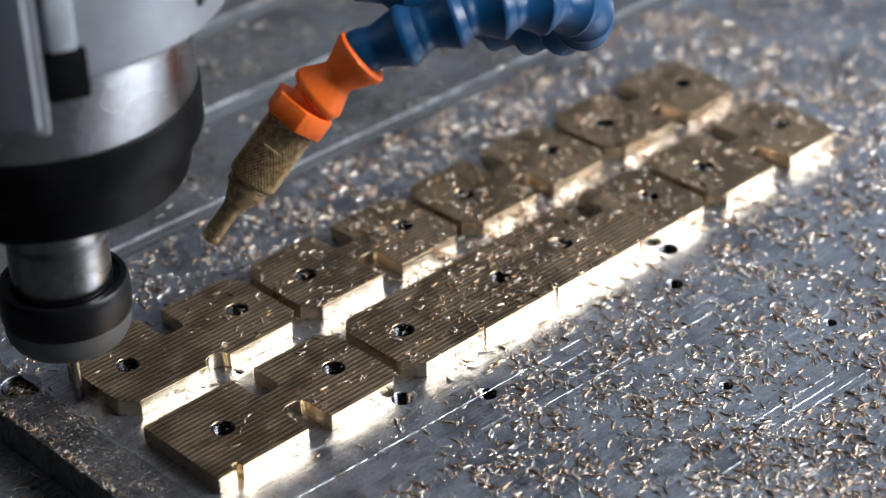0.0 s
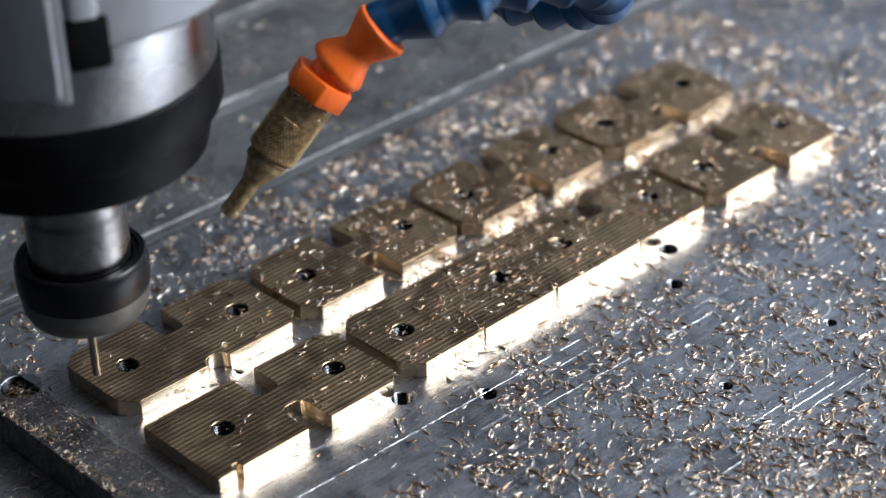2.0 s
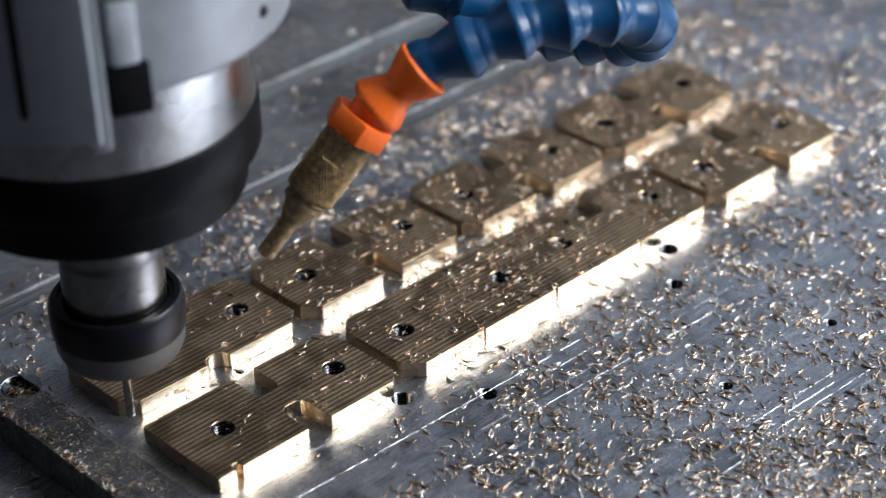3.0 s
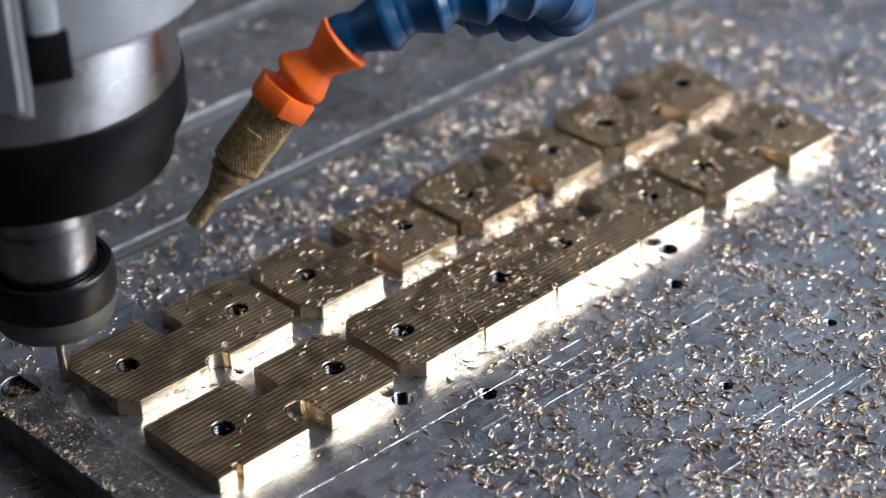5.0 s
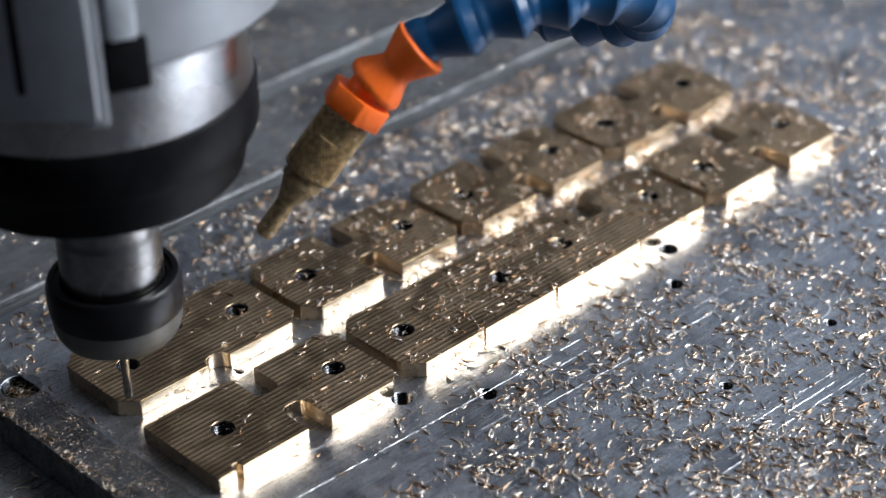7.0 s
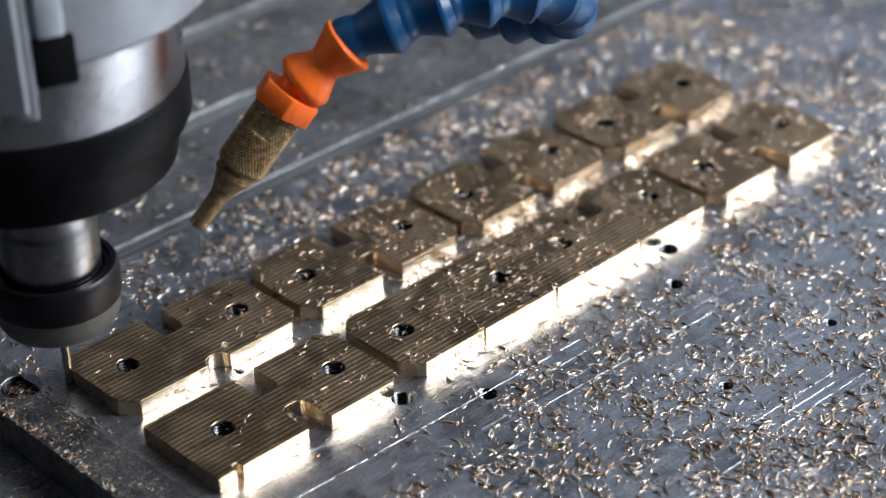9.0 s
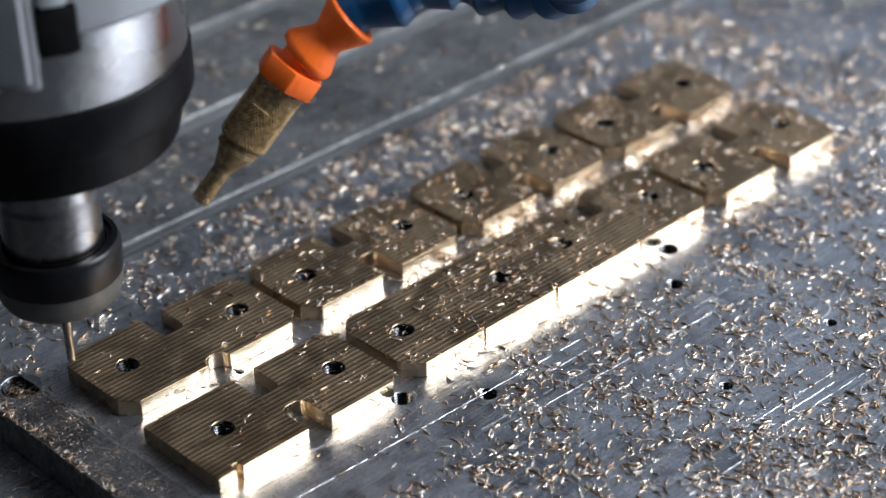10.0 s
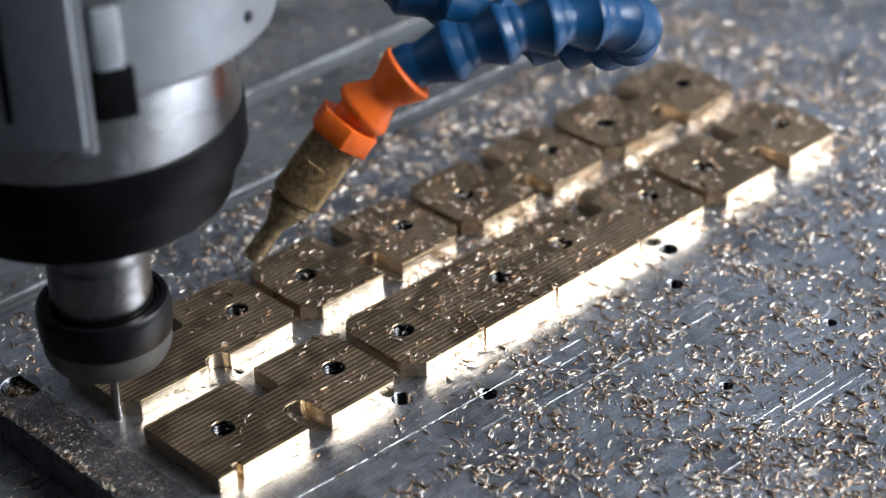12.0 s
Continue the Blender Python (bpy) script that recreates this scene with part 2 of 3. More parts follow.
def build_plate():
    rim = [(PLATE_X0, PLATE_Y0), (PLATE_X1, PLATE_Y0), (PLATE_X1, SLOTS[0][0]), (PLATE_X0, SLOTS[0][0])]
    holes = [circle(x, y, r) for x, y, r in TAPPED] + [circle(*SMALL, 20)]
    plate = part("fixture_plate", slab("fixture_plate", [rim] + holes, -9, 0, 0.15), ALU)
    # the -x end face has its shade put into a darker metal
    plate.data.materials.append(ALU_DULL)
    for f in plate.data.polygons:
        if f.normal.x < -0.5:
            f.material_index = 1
    tagged(plate, "scratched bare aluminium fixture plate with tapped holes", "plate", kind="structure")
    # hole walls coloured dark for the shade within
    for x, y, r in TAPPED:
        s = part("tapped_hole", mesh_of("tapped_hole", thread_sleeve(r - 0.03, -8.6, -0.12)), THREAD, plate, "threaded hole with its inner shade coloured in")
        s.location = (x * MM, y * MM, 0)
    # the pin hole's wall is black for the shade inside it
    s = part("pin_hole", mesh_of("pin_hole", thread_sleeve(1.02, -5, -0.1, 0.8, 0.05)), SLOT_SHADE, plate, "small drilled hole with its shade coloured black")
    s.location = (SMALL[0] * MM, SMALL[1] * MM, 0)
    # the cleaner floor that the cutter has skimmed round the parts
    front_y = -24.6
    rim = rounded([(-72.6, front_y), (157, front_y), (157, 44.6), (-72.0, 44.6), (-73.4, 20.0)], [2.5, 2.5, 2.5, 4.0, 1.0])
    bites = [(x, r + 0.4) for x, y, r in (TAPPED[0], TAPPED[2])]
    front = []
    for x, r in bites:
        front += [(x - r * math.cos(w * math.pi / 8), front_y + 0.3 + r * math.sin(w * math.pi / 8)) for w in range(9)]
    k = max(i for i, q in enumerate(rim[:8]) if q[0] < -20 and abs(q[1] - front_y) < 0.01)
    rim = rim[:k + 1] + front + rim[k + 1:]
    part("skimmed_floor", slab("skimmed_floor", [rim, circle(SMALL[0], SMALL[1], 1.05, 20)], -0.05, 0.015), ALU_CLEAN, plate, "freshly milled bright aluminium floor")
    # the grimy margin that no cutter has cleaned, coloured darker still for the spindle's reflection
    edge = random.Random(21)
    inner = [(-73.6 + edge.uniform(-0.7, 0.5) + (0.9 if y < 4 else 0), y) for y in range(-56, 72, 3)]
    hx, hy, hr = TAPPED[6]
    part("dim_grimy_margin", slab("dim_grimy_margin", [[(-85.3, 72.6), (-85.3, -57)] + inner + [(-70, 72.6)], circle(hx, hy, hr + 0.2)], -0.05, 0.006), ALU_DULL, plate, "grimy plate margin with a dark reflection put into its colour")
    # witness lines of earlier cuts: low ridges on the plate, from one end to the other
    rng = random.Random(4)
    lines = [(-60, -35.2, 30, -37.3, 0.10), (-12, -46.2, 72, -48.2, 0.34), (-8, -49.4, 62, -52.6, 0.16), (72.3, -52.0, 75.9, -68.6, 0.26),
             (-46, -24.9, -20, -24.9, 0.2), (10, -41.4, 52, -41.9, 0.14), (2.0, -95.6, 24, -95.9, 0.2), (22, -96.1, 38.6, -96.3, 0.55),
             (49.5, -96.0, 66, -97.6, 0.42), (34, -94.0, 78, -95.0, 0.16), (22, -91.2, 58, -91.9, 0.12), (30, -88.4, 70, -89.6, 0.10),
             (-72.1, 3.0, -71.0, -22, 0.22), (-74.7, 18.0, -73.4, 4.0, 0.16), (-74.0, 38.0, -74.9, 20.0, 0.16), (-76.6, 30.0, -76.2, 12.0, 0.12)]
    for xa, ya, xb, yb, w in lines:
        bm = bmesh.new()
        ln = math.hypot(xb - xa, yb - ya)
        ux, uy = (xb - xa) / ln, (yb - ya) / ln
        n = max(16, int(ln * 1.2))
        prev, gone = None, False
        for i in range(n + 1):
            u = ln * i / n
            ww = w * (0.45 + 0.5 * rng.random()) * (0.3 if i in (0, n) or rng.random() < 0.08 else 1)
            dv = 0.06 * rng.uniform(-1, 1)
            row = [bm.verts.new(((xa + ux * u - uy * (dv + d)) * MM, (ya + uy * u + ux * (dv + d)) * MM, z * MM)) for d, z in ((-ww, -0.02), (0, 0.06), (ww, -0.02))]
            if prev and not gone:
                for k in range(2):
                    bm.faces.new((prev[k], row[k], row[k + 1], prev[k + 1]))
            gone = rng.random() < (0.5 if gone else 0.05)
            prev = row
        part("witness_line", bm, ALU_BRIGHT, plate, "bright raised tool mark")
    # rings left by a counterbore
    for cx, cy, r in ((44.8, -65.0, 5.7), (79.0, -67.6, 5.3)):
        prof = [(r - 0.55, -0.02), (r - 0.2, 0.1), (r + 0.2, 0.1), (r + 0.55, -0.02)]
        o = part("ring_mark", mesh_of("ring_mark", lathe(prof, 64, close=False)), ALU_BRIGHT, plate, "bright circular tool mark")
        o.location = (cx * MM, cy * MM, 0)
    return plate


def build_bed():
    bed = tagged(new("slotted_bed"), "aluminium machine bed with parallel T-slots, littered with chips", "machine bed", kind="structure")
    edges = [SLOTS[0][1]] + [v for s in SLOTS[1:] for v in s] + [400]
    for y0, y1 in zip(edges[::2], edges[1::2]):
        part("bed_rail", boxed(BED_X0 * MM, y0 * MM, -0.0021, BED_X1 * MM, y1 * MM, 0, 0.0005), ALU_BED, bed)
    # dark core: its colour stands for shade in the slots and dims their walls
    part("bed_core", boxed(BED_X0 * MM, SLOTS[0][1] * MM, -0.032, BED_X1 * MM, 0.40, -0.0022), CAST_AND_SHADE, bed)
    part("bed_deck", boxed(BED_X0 * MM, -0.28, -0.032, BED_X1 * MM, SLOTS[0][1] * MM, -0.0092), ALU_BED, bed, "lower aluminium deck under the plate")
    return bed


build_plate()
build_bed()

# ---- brass parts ----
PITCH, LEFT, RIGHT, HY, CH, THICK = 55.3, -27.1, 25.9, 13.9, 3.8, 4.2
FIRST_X, ROW_A, ROW_B = -39.9, 27.75, -8.35
HOLE, HOLE_R = 16.55, 2.8


def notch(x, y, side, half=3.3, depth=10.4):
    """Corners of a slot that opens at y; side +1: cut from the back edge inwards."""
    d = depth * side
    pts = [(x - half, y), (x - half, y - d), (x + half, y - d), (x + half, y)]
    return pts if side < 0 else pts[::-1]


def outline(x0, x1, chamfers, front=(), back=(), nicks=(), arcs=(), wide=0.4):
    """Rim of a brass part, counter-clockwise; chamfers: front-left, front-right, back-right, back-left."""
    a, b, c, d = chamfers
    soft = 0.9
    pts, rad = [], []

    def add(p, r=0.0):
        pts.append(p)
        rad.append(r)

    add((x0, -HY + a), soft) if a else None
    add((x0 + a, -HY), 0.3)
    marks = sorted([("n", x) for x in front] + [("k", x) for x in nicks] + [("a", x) for x in arcs], key=lambda q: q[1])
    for kind, x in marks:
        if kind == "n":
            for i, p in enumerate(notch(x, -HY, -1)):
                add(p, 2.6 if i in (1, 2) else 0.25)
        elif kind == "a":
            for i in range(15):
                w = math.pi - math.pi * i / 14
                add((x + 3.4 * math.cos(w), -HY + 3.1 * math.sin(w)))
        else:
            add((x - wide, -HY)), add((x - wide * 0.7, -HY + wide * 2)), add((x + wide * 0.7, -HY + wide * 2)), add((x + wide, -HY))
    add((x1 - b, -HY), 0.3)
    add((x1, -HY + b), soft) if b else None
    add((x1, HY - c), soft) if c else None
    add((x1 - c, HY), soft)
    for x in sorted(back, reverse=True):
        for i, p in enumerate(notch(x, HY, 1)):
            add(p, 2.6 if i in (1, 2) else 0.25)
    add((x0 + d, HY), soft)
    add((x0, HY - d), soft) if d else None
    return rounded(pts, rad)


def brass_part(mesh, holes, x, y, label, name="brass_part"):
    ob = part(name, mesh, BRASS)
    mesh.materials.append(BRASS_CUT)
    for f in mesh.polygons:
        f.material_index = 1 if abs(f.normal.z) < 0.3 else 0
    ob.location = (x * MM, y * MM, 0)
    tagged(ob, label, "brass part", "brass parts on the fixture plate")
    # these threads too are dark in place of shade, not brass-coloured
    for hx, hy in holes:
        s = part("threaded_hole", SLEEVE, THREAD, ob, "threaded screw hole with its inner shade coloured in")
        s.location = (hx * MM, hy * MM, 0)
        s.rotation_euler = (0, 0, hx * 0.37)
    return ob


SLEEVE = mesh_of("threaded_hole", thread_sleeve(HOLE_R - 0.03, 0.6, THICK - 0.15))


def build_brass():
    both = [(-HOLE, 0.3), (HOLE, 0.3)]
    cut = slab("brass_part", [outline(LEFT, RIGHT, (CH, CH, CH, CH), (0,), (0,))] + [circle(x, y, HOLE_R) for x, y in both], 0.02, THICK, 0.12)
    labels = ["notched brass part being trimmed, few chips on it", "notched brass part with chips on its milled top",
              "notched brass part strewn with brass chips", "notched brass part far back, strewn with chips"]
    trim = slab("brass_part", [outline(LEFT, RIGHT, (CH,) * 4, (), (0,), (), (-0.3,))] + [circle(x, y, HOLE_R) for x, y in both], 0.02, THICK, 0.12)
    for k in range(4):
        brass_part(trim if k == 0 else cut, both, FIRST_X + k * PITCH, ROW_A, labels[k])
    raw = slab("brass_part", [outline(-29.0, RIGHT, (0, 3.3, CH, 0), (0.2,), (0,), (-23.1,), wide=1.0)] + [circle(x, y, HOLE_R) for x, y in both], 0.02, THICK, 0.12)
    brass_part(raw, both, FIRST_X, ROW_B, "notched brass part with an untrimmed square end")
    span_x = PITCH / 2
    hs = [(-span_x - HOLE, 0.3), (-span_x + HOLE, 0.3), (span_x - HOLE, 0.3), (span_x + HOLE, 0.3)]
    rim = outline(-span_x + LEFT + 0.7, span_x + RIGHT, (4.2, 3.6, 3.6, CH), (), (span_x,), (-30.5, -5.5, 25.5))
    long = slab("brass_blank", [rim] + [circle(x, y, HOLE_R) for x, y in hs], 0.02, THICK, 0.12)
    brass_part(long, hs, FIRST_X + 1.5 * PITCH, ROW_B, "long brass blank of two parts not yet separated", "brass_blank")
    brass_part(cut, both, FIRST_X + 3 * PITCH, ROW_B, "notched brass part far back, strewn with chips")


build_brass()


# ---- chips ----
def inside_brass(x, y, pad=0.0):
    if -71 - pad < x < 153 + pad:
        u = (x - FIRST_X + PITCH / 2) % PITCH - PITCH / 2
        if abs(y - ROW_A) < HY + pad:
            return LEFT - pad < u < RIGHT + pad
        if abs(y - ROW_B) < HY + pad:
            return x > -69 - pad and (0 < x < 80 or LEFT - pad < u < RIGHT + pad or x < -60)
    return False


def over_notch(x, y):
    u = (x - FIRST_X + PITCH / 2) % PITCH - PITCH / 2
    near = abs(u) < 4.2
    if abs(y - ROW_A) < HY:
        return near and abs(y - ROW_A) > 2.5
    return near and (x < -20 or x > 60) and abs(y - ROW_B) > 2.5


def chip_mesh(name, places, rng):
    """Curled slivers: (x, y, z, length, width) in mm each."""
    verts, faces = [], []
    for x, y, z, ln, wd in places:
        a, roll, pitch = rng.uniform(0, 2 * math.pi), rng.gauss(0, 0.42), rng.gauss(0, 0.05)
        curl, twist = rng.uniform(-2.0, 2.4), rng.uniform(-1.2, 1.2)
        ca, sa = math.cos(a), math.sin(a)
        base = len(verts)
        n = 4
        lo = 1e9
        rows = []
        for i in range(n + 1):
            t = i / n - 0.5
            u = ln * t
            bend = curl * ln * 0.22 * (0.25 - t * t) * 2
            w = wd * (1 - 1.5 * t * t) / 2
            r = roll + twist * t
            c, s = math.cos(r), math.sin(r)
            for v, h in ((-w, 0), (w, 0), (0, wd * 0.28)):
                px, py, pz = u, v * c - h * s + bend * 0.6, v * s + h * c + bend * 0.16 + u * pitch
                rows.append((px, py, pz))
                lo = min(lo, pz)
        for px, py, pz in rows:
            verts.append(((x + px * ca - py * sa) * MM, (y + px * sa + py * ca) * MM, (z + pz - lo) * MM))
        for i in range(n):
            p, q = base + 3 * i, base + 3 * i + 3
            faces += [(p, q, q + 1, p + 1), (p + 1, q + 1, q + 2, p + 2), (p + 2, q + 2, q, p)]
        e = base + 3 * n
        faces += [(base, base + 1, base + 2), (e, e + 2, e + 1)]
    me = bpy.data.meshes.new(name)
    me.from_pydata(verts, [], faces)
    me.polygons.foreach_set("use_smooth", [True] * len(me.polygons))
    return me


def clump(x, y, size, seed):
    return noise.noise(Vector((x / size + seed, y / size - seed, seed * 0.7)))


def scatter(n, area, density, rng, z, size=(1.1, 2.6), keep=None):
    out, tries = [], 0
    x0, x1, y0, y1 = area
    while len(out) < n and tries < n * 60:
        tries += 1
        x, y = rng.uniform(x0, x1), rng.uniform(y0, y1)
        if keep and not keep(x, y):
            continue
        if rng.random() > density(x, y):
            continue
        ln = size[0] + (size[1] - size[0]) * rng.random() ** 1.5
        out.append((x, y, z, ln, ln * rng.uniform(0.15, 0.34)))
    return out


def clear_plate(x, y):
    if inside_brass(x, y, 0.6):
        return False
    return all((x - hx) ** 2 + (y - hy) ** 2 > (r + 0.6) ** 2 for hx, hy, r in TAPPED)


def plate_density(x, y):
    d = 0.5 + 0.9 * clump(x, y, 9, 3.1) + 0.5 * clump(x, y, 3, 7.7)
    d *= min(1, max(0.12, (x + 62) / 60)) if -48 < y < -21 else 1
    if y < -22 and x < -5:
        d *= 0.3 if y > -46 else min(1.1, 0.45 + 0.02 * (-46 - y))
    if -29 < y < -21 and x < 90:
        d *= 0.3
    if -22 < y < 14 and x < 35:
        d *= 0.12
    if x < -67 and y < 38:
        d *= 0.06
    if y > 42:
        d += 0.1
    if y < -94 - 0.05 * x:
        d += 0.45
    if x < 15 and y > 38:
        d *= 0.35 if x < -62 else 0.6
    return d


def build_chips():
    rng = random.Random(11)
    pl = scatter(17000, (-85, 190, -128, 73), plate_density, rng, 0.0, (0.9, 3.1), clear_plate)
    pl += scatter(5200, (190, 380, -100, 73), lambda x, y: 0.6 + 0.8 * clump(x, y, 9, 3.1), rng, 0.0, (1.0, 2.8))
    tagged(part("plate_chips", chip_mesh("plate_chips", pl, rng), CHIP), "scattered curled brass chips on the aluminium plate", "chips", kind="stuff")
    top = scatter(1700, (-71, 153, -22, 42), lambda x, y: min(1, max(0.05, (x + 50) / 85)) * (0.75 if x > 60 else 1) * (0.5 + 0.5 * clump(x, y, 8, 5.3)),
                  rng, THICK, (0.8, 2.7), lambda x, y: inside_brass(x, y, -0.6) and not over_notch(x, y))
    tagged(part("part_chips", chip_mesh("part_chips", top, rng), CHIP), "fine brass chips lying on the brass parts", "chips", kind="stuff")
    dust = scatter(2900, (-85, 40, -38, 46), lambda x, y: 0.5 + 0.7 * clump(x, y, 6, 2.2), rng, 0.0, (0.25, 0.7), clear_plate)
    dust += scatter(4200, (-10, 120, -98, -24), lambda x, y: 0.6, rng, 0.0, (0.15, 0.5), clear_plate)
    dust += scatter(1900, (-85.4, -68, -20, 54), lambda x, y: 0.55 + 0.8 * clump(x, y, 4, 6.2), rng, 0.0, (0.2, 0.85), clear_plate)
    dust += scatter(1500, (-71, 10, -22, 42), lambda x, y: 0.6, rng, THICK, (0.2, 0.6), lambda x, y: inside_brass(x, y, -0.4) and not over_notch(x, y))
    tagged(part("brass_dust", chip_mesh("brass_dust", dust, rng), CHIP), "fine bright brass dust on plate and parts", "dust", kind="stuff")

    def on_bed(x, y):
        return not any(a - 0.8 < y < b + 0.8 for a, b in SLOTS)
    bd = scatter(7500, (-60, 440, 80, 330), lambda x, y: 0.5 + 0.9 * clump(x, y, 11, 9.4), rng, 0.0, (1.0, 3.0), on_bed)
    tagged(part("bed_chips", chip_mesh("bed_chips", bd, rng), CHIP), "brass chips scattered on the slotted bed", "chips", kind="stuff")
    side = scatter(700, (-150, -86.4, -50, 64), lambda x, y: 0.5 + 0.9 * clump(x, y, 10, 4.4), rng, -9.2, (1.0, 3.0))
    side += scatter(260, (-85.5, -82.6, -34, 60), lambda x, y: (-82.4 - x) / 3 * (0.5 + 0.9 * clump(x, y, 5, 2.4)), rng, 0.0, (0.8, 2.4))
    tagged(part("deck_chips", chip_mesh("deck_chips", side, rng), CHIP), "brass chips on the lower deck and along the plate rim", "chips", kind="stuff")
    gap = scatter(900, (-12, 154, 6.0, 13.4), lambda x, y: min(1, max(0, (x - 14) / 18)), rng, 0.0, (1.0, 2.8))
    gap = [(x, y, rng.uniform(0, 2.4) * rng.random() ** 0.7, a, b) for x, y, z, a, b in gap]
    for _ in range(170):
        row = rng.choice((ROW_A, ROW_B, ROW_B))
        x = rng.uniform(-64, 60)
        u = (x - FIRST_X + PITCH / 2) % PITCH - PITCH / 2
        if abs(u) < 4.5 or abs(u) > 21:
            continue
        ln = rng.uniform(0.25, 1.0)
        gap.append((x, row - HY - 0.12, rng.uniform(0.6, 3.0), ln, ln * 0.35))
    # piles that fill the notches of the parts behind
    for k in (1, 2, 3):
        for row in (ROW_A, ROW_B):
            if row == ROW_B and k != 3:
                continue
            cx = FIRST_X + k * PITCH
            for _ in range(46):
                u = rng.random() ** 1.6
                gap.append((cx - 3.0 + 5.4 * u, row - HY + 10.2 * rng.random(), (1 - u) * rng.uniform(0.3, 3.4), rng.uniform(0.9, 2.4), 0.5))
    gap += [(TAPPED[6][0] + rng.gauss(0, 2.6), TAPPED[6][1] + rng.gauss(0, 2.6), rng.uniform(-4.5, -1.0), rng.uniform(0.6, 2.2), 0.4) for _ in range(240)]
    tagged(part("heaped_chips", chip_mesh("heaped_chips", gap, rng), CHIP), "brass chips heaped in the channel between the rows", "chips", kind="stuff")


build_chips()


# ---- spindle with collet nut and end mill ----
def build_spindle():
    sp = tagged(new("milling_spindle"), "silver milling spindle with black nose and spinning collet nut", "spindle")
    cap = [(10.8, 60.25), (29.09, 60.25), (31.36, 61.29), (31.96, 63.37), (32.12, 68.56), (32.52, 69.6), (34.79, 70.42), (35.5, 72.16), (35.5, 81.1), (35.08, 81.72), (12.38, 81.72)]
    part("nose_cap", mesh_of("nose_cap", lathe(cap, 96)), BLACK_CAP, sp, "black anodised nose cap")
    band = [(12.38, 81.72), (34.77, 81.72), (34.98, 82.13), (34.76, 103.3), (12.3, 103.3)]
    part("steel_collar", mesh_of("steel_collar", lathe(band, 96)), STEEL, sp, "bright turned steel collar")
    body = [(20.51, 102.29), (42.26, 102.29), (43.57, 103.5), (43.96, 105.32), (43.59, 321.0), (30.48, 321.0)]
    part("housing", mesh_of("housing", lathe(body, 96)), HOUSING, sp, "silver-grey spindle housing")
    shank = [(4, 28.8), (11.45, 28.8), (11.45, 44.4), (11.3, 45.0), (10.9, 45.6), (10.8, 46.4), (10.7, 62.0), (4, 62.0)]
    part("tool_holder", mesh_of("tool_holder", lathe(shank, 72)), HOLDER, sp, "polished steel tool holder")
    # key and ribs on the side towards the operator; raised dark boxes paint the pocket's and gaps' shade
    a = radians(-117.7)
    for name, da, r, w, d, z0, z1, m in (("clamp_block", -0.36, 41.6, 29, 9, 95.8, 322, HOUSING), ("key_recess_shade", 0.10, 43.6, 8.2, 3, 99.8, 110.4, SLOT_SHADE),
                                         ("rib", -0.055, 43.4, 4.6, 6, 93.8, 322, HOUSING), ("key", 0.09, 44.3, 5.4, 3, 110.6, 123.4, PALE_KEY),
                                         ("dark_gap_strip", -0.345, 45.6, 2.2, 1.4, 101.4, 322, SLOT_SHADE), ("dark_gap_strip", 0.03, 44.3, 15, 2, 123.8, 131.4, CAST_AND_SHADE)):
        o = part(name, mesh_of(name, boxed(-d / 2 * MM, -w / 2 * MM, z0 * MM, d / 2 * MM, w / 2 * MM, z1 * MM, 0.0007)), m, sp)
        o.location = (r * math.cos(a + da) * MM, r * math.sin(a + da) * MM, 0)
        o.rotation_euler = (0, 0, a + da)
    for da, z in ((0.92, 114.9), (0.86, 109.8)):
        o = part("grub_screw", mesh_of("grub_screw", lathe([(0.3, 0), (1.3, 0), (1.3, 0.7), (1.0, 0.9), (0.3, 0.5)], 20)), BLACK_STEEL, sp)
        o.matrix_basis = Matrix.Rotation(a + da, 4, "Z") @ Matrix.Translation((0.0436, 0, z * MM)) @ Matrix.Rotation(radians(90), 4, "Y")

    def slots(ang, z):
        return 0.985 if z < 6.5 and math.cos(6 * ang) > 0.72 else 1.0
    nut = [(12.6, 7.0), (14.9, 7.0), (15.0, 7.5), (15.15, 9.6), (15.15, 13.4), (14.9, 14.6), (14.4, 15.3), (13.2, 15.3), (13.1, 14.6), (11.9, 14.6)]
    collet = part("collet_nut", mesh_of("collet_nut", lathe(nut, 96, close=False)), BLACK_STEEL, sp, "black collet nut, spinning")
    rim = [(1.3, 1.0), (5.8, 0.4), (11.8, 0.0), (13.2, 0.6), (14.0, 2.0), (14.5, 3.6), (14.6, 6.9), (12.6, 7.1)]
    part("nut_band", mesh_of("nut_band", lathe(rim, 96, slots)), GREY_BAND, collet, "dull grey slotted rim")

    def flutes(ang, z):
        return 1.0 if z > 9 else 0.88 + 0.12 * abs(math.cos(ang + z * 0.55))
    n = 28
    prof = [(0.3, -18.15)] + [(1.05, -18.1 + 20.1 * i / n) for i in range(n + 1)]
    part("end_mill", mesh_of("end_mill", lathe(prof, 20, lambda an, z: flutes(an, z + 18.2)), 60), CARBIDE, collet, "thin carbide end mill")
    collet.location = (0, 0, 18.2 * MM)
    return sp, collet


# ---- coolant hose ----
def along(p, q, spin=0.0):
    p, q = Vector(p) * MM, Vector(q) * MM
    return Matrix.Translation(p) @ (q - p).to_track_quat("Z", "Y").to_matrix().to_4x4() @ Matrix.Rotation(spin, 4, "Z")


